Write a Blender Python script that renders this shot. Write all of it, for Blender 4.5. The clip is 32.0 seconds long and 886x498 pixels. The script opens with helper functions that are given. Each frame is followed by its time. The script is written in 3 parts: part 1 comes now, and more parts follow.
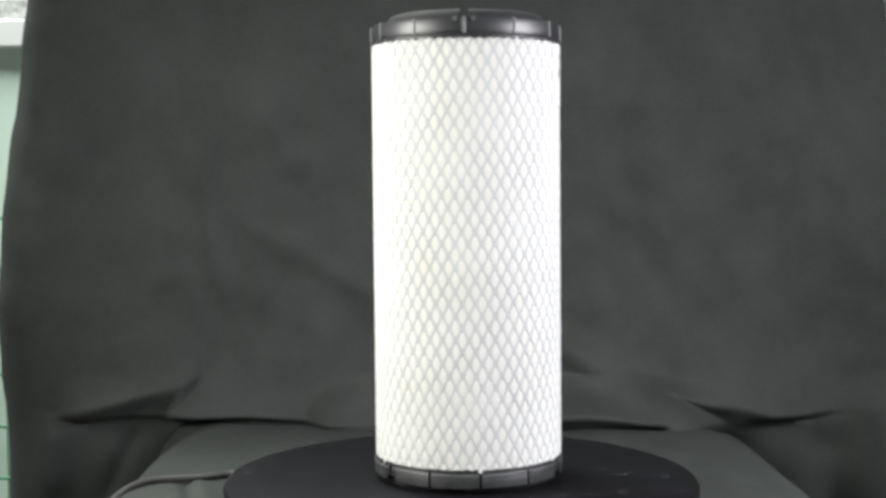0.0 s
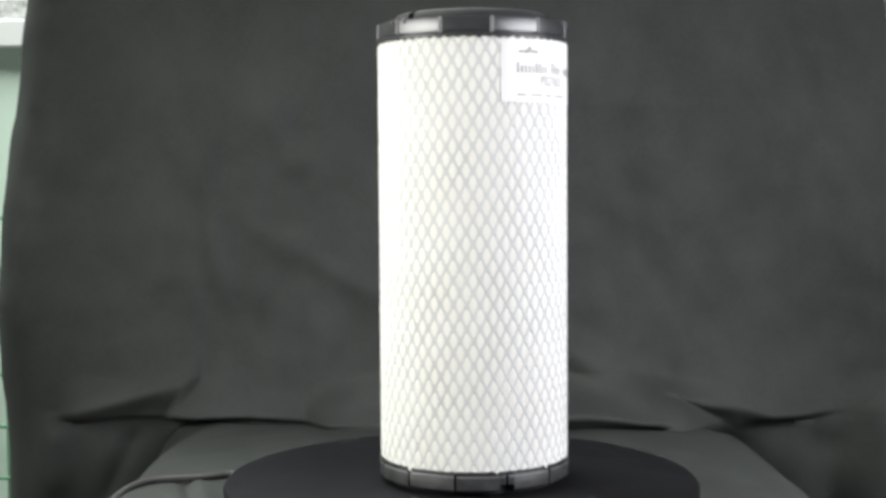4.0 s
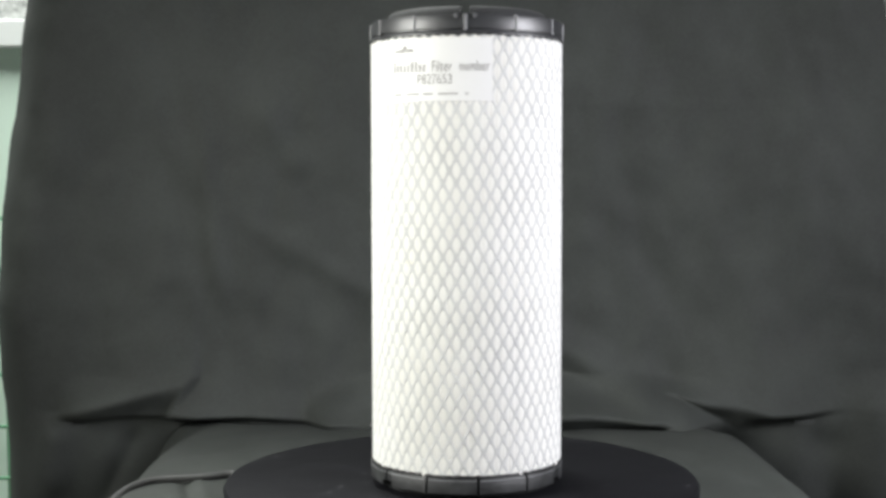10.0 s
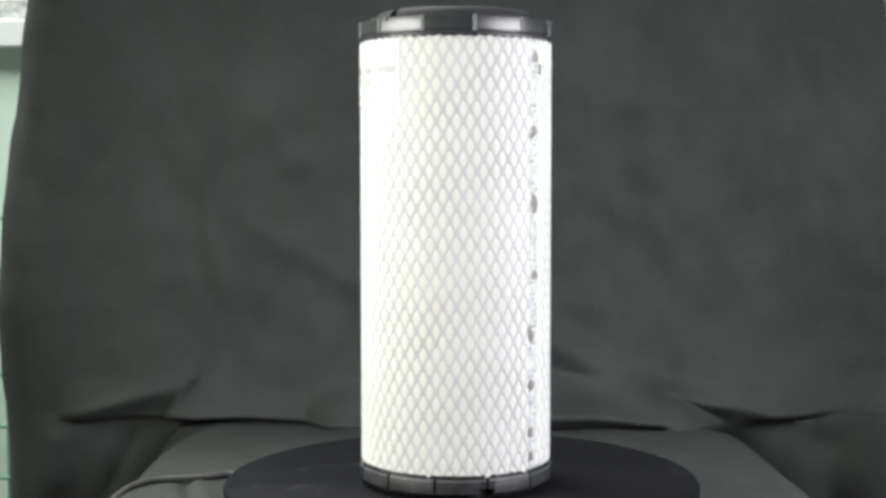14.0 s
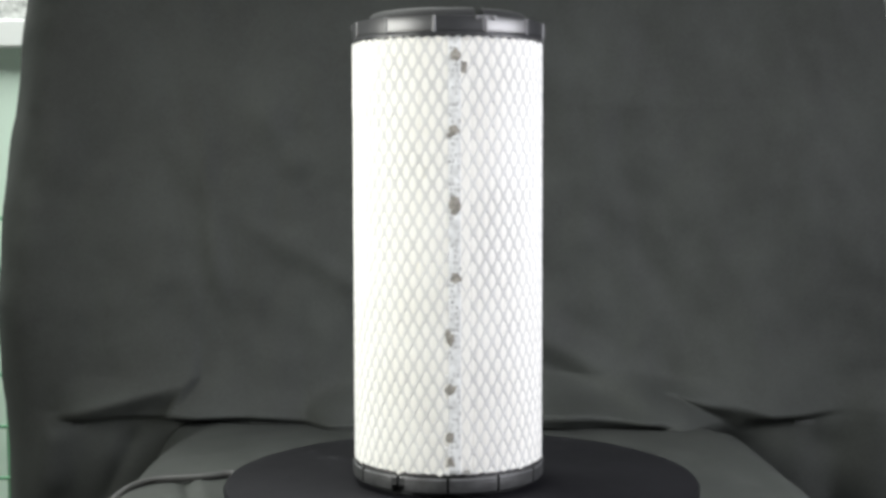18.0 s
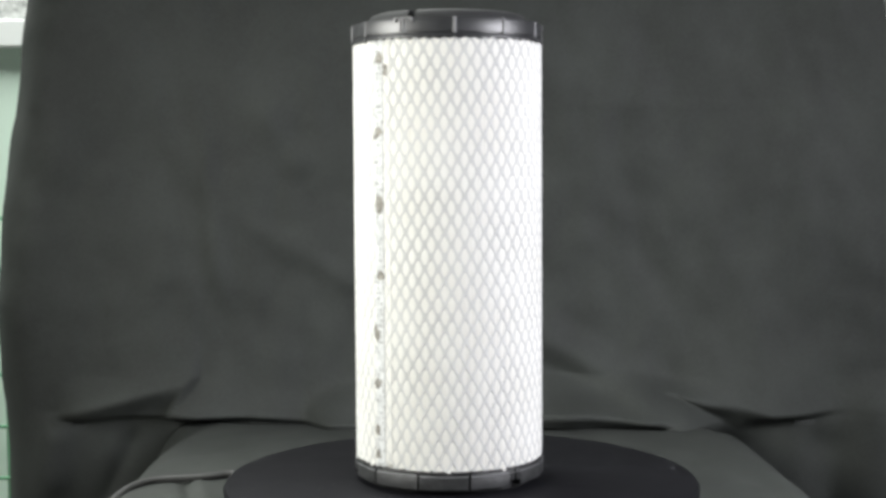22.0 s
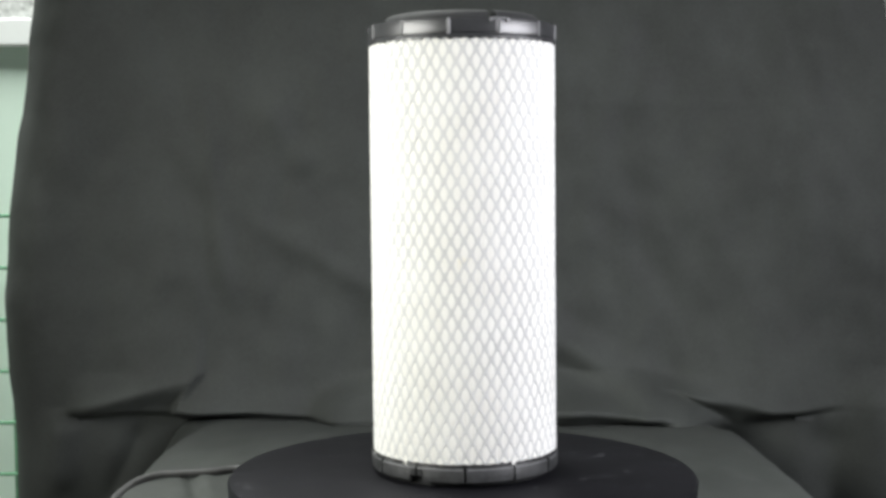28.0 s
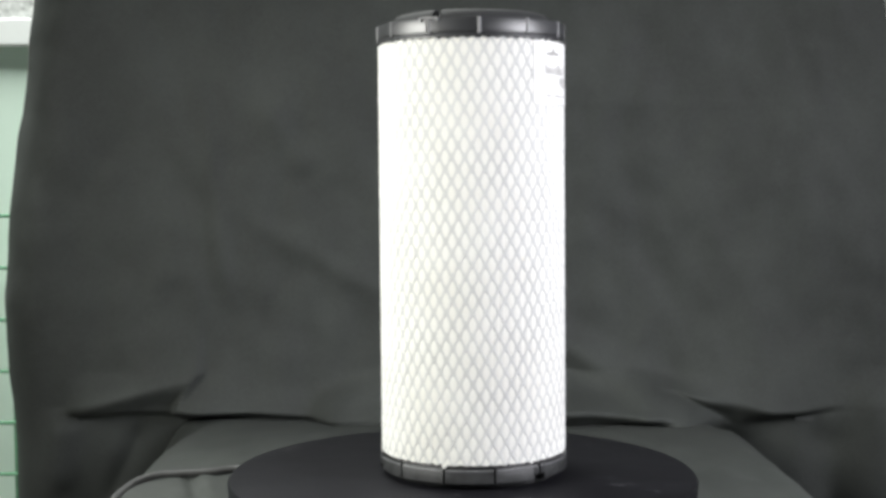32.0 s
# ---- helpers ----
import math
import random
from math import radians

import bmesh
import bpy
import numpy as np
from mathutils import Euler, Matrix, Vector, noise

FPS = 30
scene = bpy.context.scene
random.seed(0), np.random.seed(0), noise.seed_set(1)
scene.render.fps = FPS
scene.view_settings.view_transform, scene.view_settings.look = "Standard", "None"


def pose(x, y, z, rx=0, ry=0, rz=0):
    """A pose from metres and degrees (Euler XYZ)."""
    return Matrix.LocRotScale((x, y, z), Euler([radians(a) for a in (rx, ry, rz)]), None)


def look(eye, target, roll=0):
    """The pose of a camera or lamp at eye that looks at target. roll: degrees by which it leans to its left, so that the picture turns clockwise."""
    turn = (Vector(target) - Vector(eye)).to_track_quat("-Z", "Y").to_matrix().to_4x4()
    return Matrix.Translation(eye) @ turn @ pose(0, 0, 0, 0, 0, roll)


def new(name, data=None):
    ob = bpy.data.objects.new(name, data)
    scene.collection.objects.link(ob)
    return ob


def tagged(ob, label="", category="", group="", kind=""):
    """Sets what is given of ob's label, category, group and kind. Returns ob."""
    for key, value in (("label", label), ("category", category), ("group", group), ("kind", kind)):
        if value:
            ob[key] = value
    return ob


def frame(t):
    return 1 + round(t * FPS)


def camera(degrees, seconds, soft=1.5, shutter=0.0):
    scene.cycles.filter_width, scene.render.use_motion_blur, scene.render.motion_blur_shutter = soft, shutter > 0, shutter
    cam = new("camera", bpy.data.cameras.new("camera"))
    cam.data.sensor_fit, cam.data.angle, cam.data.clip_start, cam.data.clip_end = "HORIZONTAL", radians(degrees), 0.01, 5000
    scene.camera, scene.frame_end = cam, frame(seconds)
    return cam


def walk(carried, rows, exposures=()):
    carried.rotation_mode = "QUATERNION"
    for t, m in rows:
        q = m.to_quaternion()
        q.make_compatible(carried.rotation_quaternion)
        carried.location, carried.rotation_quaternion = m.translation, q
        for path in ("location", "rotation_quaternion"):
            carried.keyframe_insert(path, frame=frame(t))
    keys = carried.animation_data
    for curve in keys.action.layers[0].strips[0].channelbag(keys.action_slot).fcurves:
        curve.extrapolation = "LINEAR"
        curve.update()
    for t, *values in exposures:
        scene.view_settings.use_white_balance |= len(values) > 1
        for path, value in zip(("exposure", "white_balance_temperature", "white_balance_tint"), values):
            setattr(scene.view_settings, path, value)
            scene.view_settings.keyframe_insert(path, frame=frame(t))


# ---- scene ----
# A white air filter turns on a black turntable before a black cloth backdrop.
# z = 0 is the lower edge of the filter's rim, the turntable's axis stands at x = 0.01, y = 0.
TAU = 2 * math.pi
EYE = Vector((0.0, -1.06155, 0.23733))
FORWARD = Vector((-0.00296, 0.99833, -0.05777)).normalized()
ROLL = -0.27
CLIP = 32.0

cam = camera(36.18, CLIP, soft=3.5)


def view(back=0.0, left=0.0, down=0.0, aside=0.0):
    """The camera's pose, moved back and aside to the right by metres and turned left and down by radians."""
    way = Matrix.Rotation(left, 3, "Z") @ Matrix.Rotation(-down, 3, "X") @ FORWARD
    eye = EYE - back * FORWARD + Vector((aside, 0, 0))
    return look(eye, eye + way, ROLL)


REST = view()
NUDGED = view(0.0125, 0.00485, 0.0018, 0.004)
walk(cam, [(0.0, REST), (22.6, REST), (23.0, view(-0.0009, 0.0002, -0.0004)), (23.6, view(-0.001, 0.0004, -0.0002)),
           (24.0, view(0.0006, 0.0063, 0.0015, 0.0075)), (24.2, view(0.005, 0.0061, 0.0016, 0.006)), (24.5, NUDGED), (CLIP, NUDGED)],
     [(0.0, 0.0), (23.6, 0.0), (24.6, 0.05), (CLIP, 0.05)])

# ---- light ----
world = bpy.data.worlds.new("world")
scene.world = world
world.use_nodes = True
world.node_tree.nodes["Background"].inputs[0].default_value = (0.8, 0.9, 1.0, 1)
world.node_tree.nodes["Background"].inputs[1].default_value = 0.3


def area_lamp(name, eye, target, width, height, watts, colour, spread=180):
    data = bpy.data.lights.new(name, "AREA")
    data.shape, data.size, data.size_y, data.energy, data.color = "RECTANGLE", width, height, watts, colour
    data.spread = radians(spread)
    ob = new(name, data)
    ob.matrix_world = look(eye, target)
    return ob


area_lamp("studio_lamp_key", (-0.82, -0.40, 0.52), (0.03, -0.01, 0.13), 0.74, 0.44, 3.8, (1.0, 1.0, 0.95), 86)
area_lamp("studio_lamp_side", (0.92, -0.42, 0.50), (0.03, -0.01, 0.09), 0.76, 0.46, 5.5, (0.955, 0.95, 1.01), 102)
# unseen fill light, added overhead to brighten the mint wall
area_lamp("wall_fill_light", (-0.6, 1.0, 1.9), (-0.6, 1.0, 0.0), 1.0, 1.0, 62, (0.97, 1.0, 0.96), 130)


# ---- materials ----
def material(name, colour, rough=0.6, metal=0.0, vary=0.15, scale=12.0, fine=180.0, bump=0.15, tint=None, spec=0.5):
    """A surface with variation at two scales and a fine relief."""
    m = bpy.data.materials.new(name)
    m.use_nodes = True
    nt = m.node_tree
    nodes, links = nt.nodes, nt.links
    bsdf = nodes["Principled BSDF"]
    bsdf.inputs["Roughness"].default_value = rough
    bsdf.inputs["Metallic"].default_value = metal
    bsdf.inputs["Specular IOR Level"].default_value = spec
    coord = nodes.new("ShaderNodeTexCoord")
    big, small = nodes.new("ShaderNodeTexNoise"), nodes.new("ShaderNodeTexNoise")
    big.inputs["Scale"].default_value, big.inputs["Detail"].default_value = scale, 5
    small.inputs["Scale"].default_value, small.inputs["Detail"].default_value = fine, 3
    for n in (big, small):
        links.new(coord.outputs["Object"], n.inputs["Vector"])
    mixed = nodes.new("ShaderNodeMath")
    mixed.operation = "MULTIPLY_ADD"
    links.new(small.outputs["Fac"], mixed.inputs[0])
    mixed.inputs[1].default_value = 0.4
    links.new(big.outputs["Fac"], mixed.inputs[2])
    ramp = nodes.new("ShaderNodeValToRGB")
    other = tint or tuple(c * (1 - vary) for c in colour)
    ramp.color_ramp.elements[0].position, ramp.color_ramp.elements[1].position = 0.45, 0.95
    ramp.color_ramp.elements[0].color = (*other, 1)
    ramp.color_ramp.elements[1].color = (*[min(1, c * (1 + vary)) for c in colour], 1)
    links.new(mixed.outputs[0], ramp.inputs[0])
    links.new(ramp.outputs[0], bsdf.inputs["Base Color"])
    bmp = nodes.new("ShaderNodeBump")
    bmp.inputs["Strength"].default_value, bmp.inputs["Distance"].default_value = bump, 0.001
    links.new(mixed.outputs[0], bmp.inputs["Height"])
    links.new(bmp.outputs[0], bsdf.inputs["Normal"])
    wear = nodes.new("ShaderNodeMapRange")
    wear.inputs["To Min"].default_value, wear.inputs["To Max"].default_value = rough * 0.85, min(1, rough * 1.15)
    links.new(big.outputs["Fac"], wear.inputs["Value"])
    links.new(wear.outputs[0], bsdf.inputs["Roughness"])
    return m


CLOTH = material("black_cloth", (0.0445, 0.0492, 0.0458), 0.75, vary=0.24, scale=13, fine=300, bump=0.35, spec=0.35)
CAP_PLASTIC = material("black_plastic", (0.034, 0.035, 0.038), 0.33, vary=0.25, scale=40, fine=500, bump=0.05, spec=0.9)
CAP_DARK = material("dull_black_plastic", (0.027, 0.028, 0.029), 0.47, vary=0.6, scale=90, fine=300, bump=0.45, spec=0.55)
# worn plastic, lightened to put highlights of ribs and edges into the colour
WORN_LIT = material("worn_highlit_black_plastic", (0.11, 0.112, 0.117), 0.42, vary=0.3, scale=90, fine=500, bump=0.1, spec=0.8)
NECK = material("matte_black_urethane", (0.030, 0.031, 0.032), 0.7, vary=0.25, scale=50, fine=500, bump=0.2, spec=0.3)
POTTING = material("potting_compound", (0.025, 0.025, 0.026), 0.5, scale=60, fine=400, bump=0.3)
MEDIA = material("white_filter_paper", (0.87, 0.868, 0.835), 0.85, vary=0.03, scale=18, fine=300, bump=0.2, tint=(0.83, 0.82, 0.77), spec=0.2)
NET = material("white_net", (0.64, 0.646, 0.634), 0.65, vary=0.12, scale=25, fine=350, bump=0.1)
MARK = material("grey_seam_print", (0.53, 0.54, 0.54), 0.7, vary=0.5, scale=300, fine=700, bump=0.1, spec=0.2)
SEAM = material("pale_seam", (0.72, 0.735, 0.735), 0.8, vary=0.22, scale=130, fine=300, bump=0.3, spec=0.2)
GLUE = material("brown_glue", (0.29, 0.275, 0.245), 0.6, vary=0.6, scale=260, fine=500, bump=0.4)
STAIN = material("yellow_glue", (0.84, 0.81, 0.71), 0.7, vary=0.1, scale=80, fine=400, bump=0.2)
PAPER = material("label_paper", (0.86, 0.86, 0.85), 0.5, vary=0.02, scale=20, fine=500, bump=0.05)
INK = material("grey_ink", (0.31, 0.30, 0.29), 0.6, vary=0.25, scale=200, fine=800, bump=0.0)
STROKE = material("pale_ink", (0.40, 0.39, 0.38), 0.6, vary=0.3, scale=400, fine=900, bump=0.0)
PLATTER = material("turntable_plastic", (0.0085, 0.0085, 0.0105), 0.55, vary=0.2, scale=30, fine=600, bump=0.08, spec=0.12)
RUBBER = material("cable_rubber", (0.07, 0.07, 0.07), 0.5, scale=60, fine=400, bump=0.1)
MINT = material("mint_wall_paint", (0.56, 0.69, 0.60), 0.7, vary=0.03, scale=2, fine=120, bump=0.15)
WHITE = material("white_paint", (0.80, 0.81, 0.80), 0.6, vary=0.03, scale=3, fine=120, bump=0.1)
TRIM = material("off_white_paint", (0.60, 0.62, 0.61), 0.6, vary=0.03, scale=3, fine=120, bump=0.1)
MARBLED = material("grey_marbled_paper", (0.40, 0.41, 0.40), 0.7, vary=0.5, scale=60, fine=150, bump=0.1)
WIRE = material("green_coated_wire", (0.09, 0.24, 0.13), 0.45, vary=0.15, scale=30, fine=300, bump=0.05)
LOW_BOUNCE = material("low_bounce_grey_paint", (0.30, 0.31, 0.30), 0.7, vary=0.05, scale=3, fine=120, bump=0.1)
FLOOR = material("grey_floor", (0.32, 0.31, 0.30), 0.6, vary=0.15, scale=3, fine=60, bump=0.2)
WOOD = material("table_wood", (0.30, 0.21, 0.13), 0.5, vary=0.25, scale=6, fine=90, bump=0.15)


# ---- mesh helpers ----
def mesh_from(name, verts, faces, smooth=True):
    me = bpy.data.meshes.new(name)
    me.from_pydata(verts, [], faces)
    if smooth:
        me.polygons.foreach_set("use_smooth", [True] * len(me.polygons))
    me.update()
    return me


def hang(name, me, mat, parent=None, label=""):
    """Links a mesh as one object, under a thing if one is given."""
    if not me.materials:
        me.materials.append(mat)
    ob = new(name, me)
    ob.parent = parent
    if label:
        ob["label"] = label
    return ob


def part(name, bm, mat, parent=None, label="", smooth=False):
    me = bpy.data.meshes.new(name)
    bm.to_mesh(me)
    bm.free()
    if smooth:
        me.polygons.foreach_set("use_smooth", [True] * len(me.polygons))
    return hang(name, me, mat, parent, label)


def block(size, at=(0, 0, 0), bevel=0.0, turn=None):
    bm = bmesh.new()
    bmesh.ops.create_cube(bm, size=1, matrix=Matrix.Diagonal((*size, 1)))
    if bevel:
        bmesh.ops.bevel(bm, geom=bm.edges[:], offset=bevel, segments=2, affect="EDGES", profile=0.6)
    bmesh.ops.transform(bm, matrix=Matrix.Translation(at) @ (turn or Matrix()), verts=bm.verts)
    return bm


def on_drum(r, degrees, z):
    """A point on the filter's drum: degrees count clockwise from the side that faces the camera at the start."""
    a = radians(degrees)
    return (-r * math.sin(a), -r * math.cos(a), z)


def lathe(profile, segments=160, start=0.0, stop=360.0):
    """Verts and faces of a profile of (radius, z) turned round the z axis from start to stop degrees, with end faces if it is an arc."""
    full = abs(stop - start) >= 359.99
    n, k = segments, len(profile)
    count = n if full else n + 1
    verts = [on_drum(r, start + (stop - start) * i / n, z) for i in range(count) for r, z in profile]
    faces = []
    for i in range(n):
        a, b = i * k, ((i + 1) % count) * k
        for j in range(k):
            j2 = (j + 1) % k
            faces.append((a + j, a + j2, b + j2, b + j))
    if not full:
        faces.append(tuple(range(k - 1, -1, -1)))
        faces.append(tuple(range((count - 1) * k, count * k)))
    return verts, faces


def sharpen(ob, degrees=35):
    """Smooth faces with hard edges where the shape turns sharply."""
    bm = bmesh.new()
    bm.from_mesh(ob.data)
    bmesh.ops.recalc_face_normals(bm, faces=bm.faces)
    for e in bm.edges:
        e.smooth = len(e.link_faces) == 2 and e.calc_face_angle(0) < radians(degrees)
    for f in bm.faces:
        f.smooth = True
    bm.to_mesh(ob.data)
    bm.free()
    return ob


def tube(points, radius, sides=10):
    """Verts and faces of a round bar along points."""
    pts = [Vector(p) for p in points]
    verts, faces = [], []
    for i, p in enumerate(pts):
        d = (pts[min(i + 1, len(pts) - 1)] - pts[max(i - 1, 0)]).normalized()
        side = d.cross(Vector((0, 0, 1)) if abs(d.z) < 0.9 else Vector((1, 0, 0))).normalized()
        up = side.cross(d)
        for s in range(sides):
            a = TAU * s / sides
            verts.append(p + radius * (math.cos(a) * side + math.sin(a) * up))
    for i in range(len(pts) - 1):
        for s in range(sides):
            a, b = i * sides, (i + 1) * sides
            s2 = (s + 1) % sides
            faces.append((a + s, a + s2, b + s2, b + s))
    faces.append(tuple(range(sides - 1, -1, -1)))
    faces.append(tuple(range((len(pts) - 1) * sides, len(pts) * sides)))
    return verts, faces


# ---- the room ----
ROOM_X, BACK_Y, FRONT_Y, FLOOR_Z, CEILING_Z = 2.4, 1.551, -3.2, -0.79, 2.0
TABLE_Z = -0.0415


def setting(name, bm, mat, label):
    return tagged(part(name, bm, mat), label, kind="structure")


def build_room():
    w, depth, mid = 2 * ROOM_X, BACK_Y - FRONT_Y, (BACK_Y + FRONT_Y) / 2
    tall, mz = CEILING_Z - FLOOR_Z, (CEILING_Z + FLOOR_Z) / 2
    setting("floor", block((w + 0.2, depth + 0.2, 0.1), (0, mid, FLOOR_Z - 0.05)), FLOOR, "plain grey floor of the room")
    setting("ceiling", block((w + 0.2, depth + 0.2, 0.1), (0, mid, CEILING_Z + 0.05)), WHITE, "plain white ceiling of the room")
    setting("wall_north", block((w, 0.1, tall), (0, BACK_Y + 0.05, mz)), MINT, "pale mint green painted wall behind the backdrop")
    # walls out of view, made grey so that less light bounces onto the cloth
    setting("wall_south", block((w, 0.1, tall), (0, FRONT_Y - 0.05, mz)), LOW_BOUNCE, "unseen grey wall behind the camera, dim to cut bounced light")
    setting("wall_west", block((0.1, depth, tall), (-ROOM_X - 0.05, mid, mz)), LOW_BOUNCE, "unseen grey side wall, dim to cut bounced light")
    setting("wall_east", block((0.1, depth, tall), (ROOM_X + 0.05, mid, mz)), LOW_BOUNCE, "unseen grey side wall, dim to cut bounced light")
    setting("trim", block((w - 0.01, 0.03, 0.052), (0, BACK_Y - 0.015, 0.5008), 0.004), TRIM, "white painted rail along the mint wall")
    setting("trim_border", block((w - 0.01, 0.02, 0.036), (0, BACK_Y - 0.01, 0.5458)), MARBLED, "grey marbled border strip above the rail")
    setting("trim_upper", block((w - 0.01, 0.012, 1.2), (0, BACK_Y - 0.006, 1.165)), TRIM, "white upper part of the wall")


def build_wire_panel():
    """Green wire grid that leans on the wall; cells of about a tenth of a metre."""
    panel = tagged(new("wire_grid_panel"), "dark green coated wire grid panel standing before the mint wall", "grid panel")
    y = BACK_Y - 0.07
    panel.location = (-1.132, y, FLOOR_Z)
    top, step = 0.1522 - FLOOR_Z, 0.0985
    upright = mesh_from("vertical_wire", *tube([(0, 0, 0.0), (0, 0, top)], 0.0035, 8))
    level = mesh_from("horizontal_wire", *tube([(-0.5, -0.005, 0), (0.5, -0.005, 0)], 0.0036, 8))
    for i in range(11):
        ob = hang("vertical_wire", upright, WIRE, panel)
        ob.location = (-0.5 + 0.1 * i, 0, 0)
    for i in range(10):
        ob = hang("horizontal_wire", level, WIRE, panel)
        ob.location = (0, 0, top - step * i)
    for x in (-0.4, 0.4):
        part("wall_hook", block((0.012, 0.07, 0.012), (x, 0.037, top - 0.03), 0.002), WIRE, panel)


build_room()
build_wire_panel()


# ---- the cloth-covered table ----
LEFT_EDGE, RIGHT_EDGE, CLOTH_Y = -0.268, 0.262, 0.4351
TUCK_Z = 0.0055          # height of the folds over the turntable


def build_table():
    table = tagged(new("table"), "wooden table hidden under the black cloth", "table")
    x0, x1, y0, y1 = -0.225, 0.240, -0.38, CLOTH_Y - 0.09
    mx, my = (x0 + x1) / 2, (y0 + y1) / 2
    table.location = (mx, my, FLOOR_Z)
    h = TABLE_Z - 0.004 - FLOOR_Z
    part("tabletop", block((x1 - x0, y1 - y0, 0.03), (0, 0, h - 0.015), 0.004), WOOD, table)
    for sx in (-1, 1):
        for sy in (-1, 1):
            part("leg", block((0.045, 0.045, h - 0.03), (sx * ((x1 - x0) / 2 - 0.05), sy * ((y1 - y0) / 2 - 0.05), (h - 0.03) / 2), 0.004), WOOD, table)


def smooth(a, b, x):
    t = min(1.0, max(0.0, (x - a) / (b - a)))
    return t * t * (3 - 2 * t)


def along(x, xs, values):
    """The value at x between the corners of a line."""
    for k in range(len(xs) - 1):
        if x <= xs[k + 1]:
            t = max(0.0, (x - xs[k]) / (xs[k + 1] - xs[k]))
            return values[k] + (values[k + 1] - values[k]) * t
    return values[-1]


def tuck(x, z, xs, zs, rises, high, fade, soft_a, soft_b):
    """How far the cloth bulges over a tuck along a line: it comes forward within the rise above the line and fades upward."""
    if x <= xs[0] or x >= xs[-1]:
        return 0.0
    up = z - along(x, xs, zs) - 0.0009 * math.sin(x * 47 + xs[0] * 30) * smooth(xs[0], xs[0] + 0.05, x)
    if up <= 0:
        return 0.0
    rise = along(x, xs, rises)
    ends = smooth(xs[0], xs[0] + soft_a, x) * (1 - smooth(xs[-1] - soft_b, xs[-1], x))
    high *= 0.85 + 0.5 * noise.noise(Vector((x * 16, 3.3, xs[0] * 9)))
    return high * ends * smooth(0, rise, up) * math.exp(-max(0.0, up - rise) / fade)


def ridge(x, z, xa, za, xb, zb, high, wide):
    """A fold along a straight line, proud where high is positive."""
    dx, dz = xb - xa, zb - za
    t = ((x - xa) * dx + (z - za) * dz) / (dx * dx + dz * dz)
    ends = smooth(-0.2, 0.15, t) * (1 - smooth(0.8, 1.2, t))
    t = min(1.1, max(-0.1, t))
    d = math.hypot(x - xa - t * dx, z - za - t * dz) / wide
    return high * ends * math.exp(-d * d)


HEM_Z = (-0.1107, -0.0379, -0.0017, 0.0345, 0.0822, 0.1912, 0.2976, 0.4192, 0.95)
HEM_X = (-0.513, -0.5153, -0.5196, -0.5215, -0.52, -0.5024, -0.4787, -0.4671, -0.434)


def left_hem(z):
    """The x of the cloth's left hem at a height."""
    return float(np.interp(z, HEM_Z, HEM_X)) + 0.0018 + 0.0008 * math.sin(z * 60)


def curl(z):
    """How far the left hem curls back at a height."""
    return 0.17 * (1 - 0.45 * smooth(0.05, 0.3, z))


def turned_hem(z):
    """The x of the hem where it has curled back out of the cloth's plane."""
    return left_hem(z) * (1 + (0.46 + 0.34 * smooth(0.05, 0.3, z)) * curl(z) / 1.497)


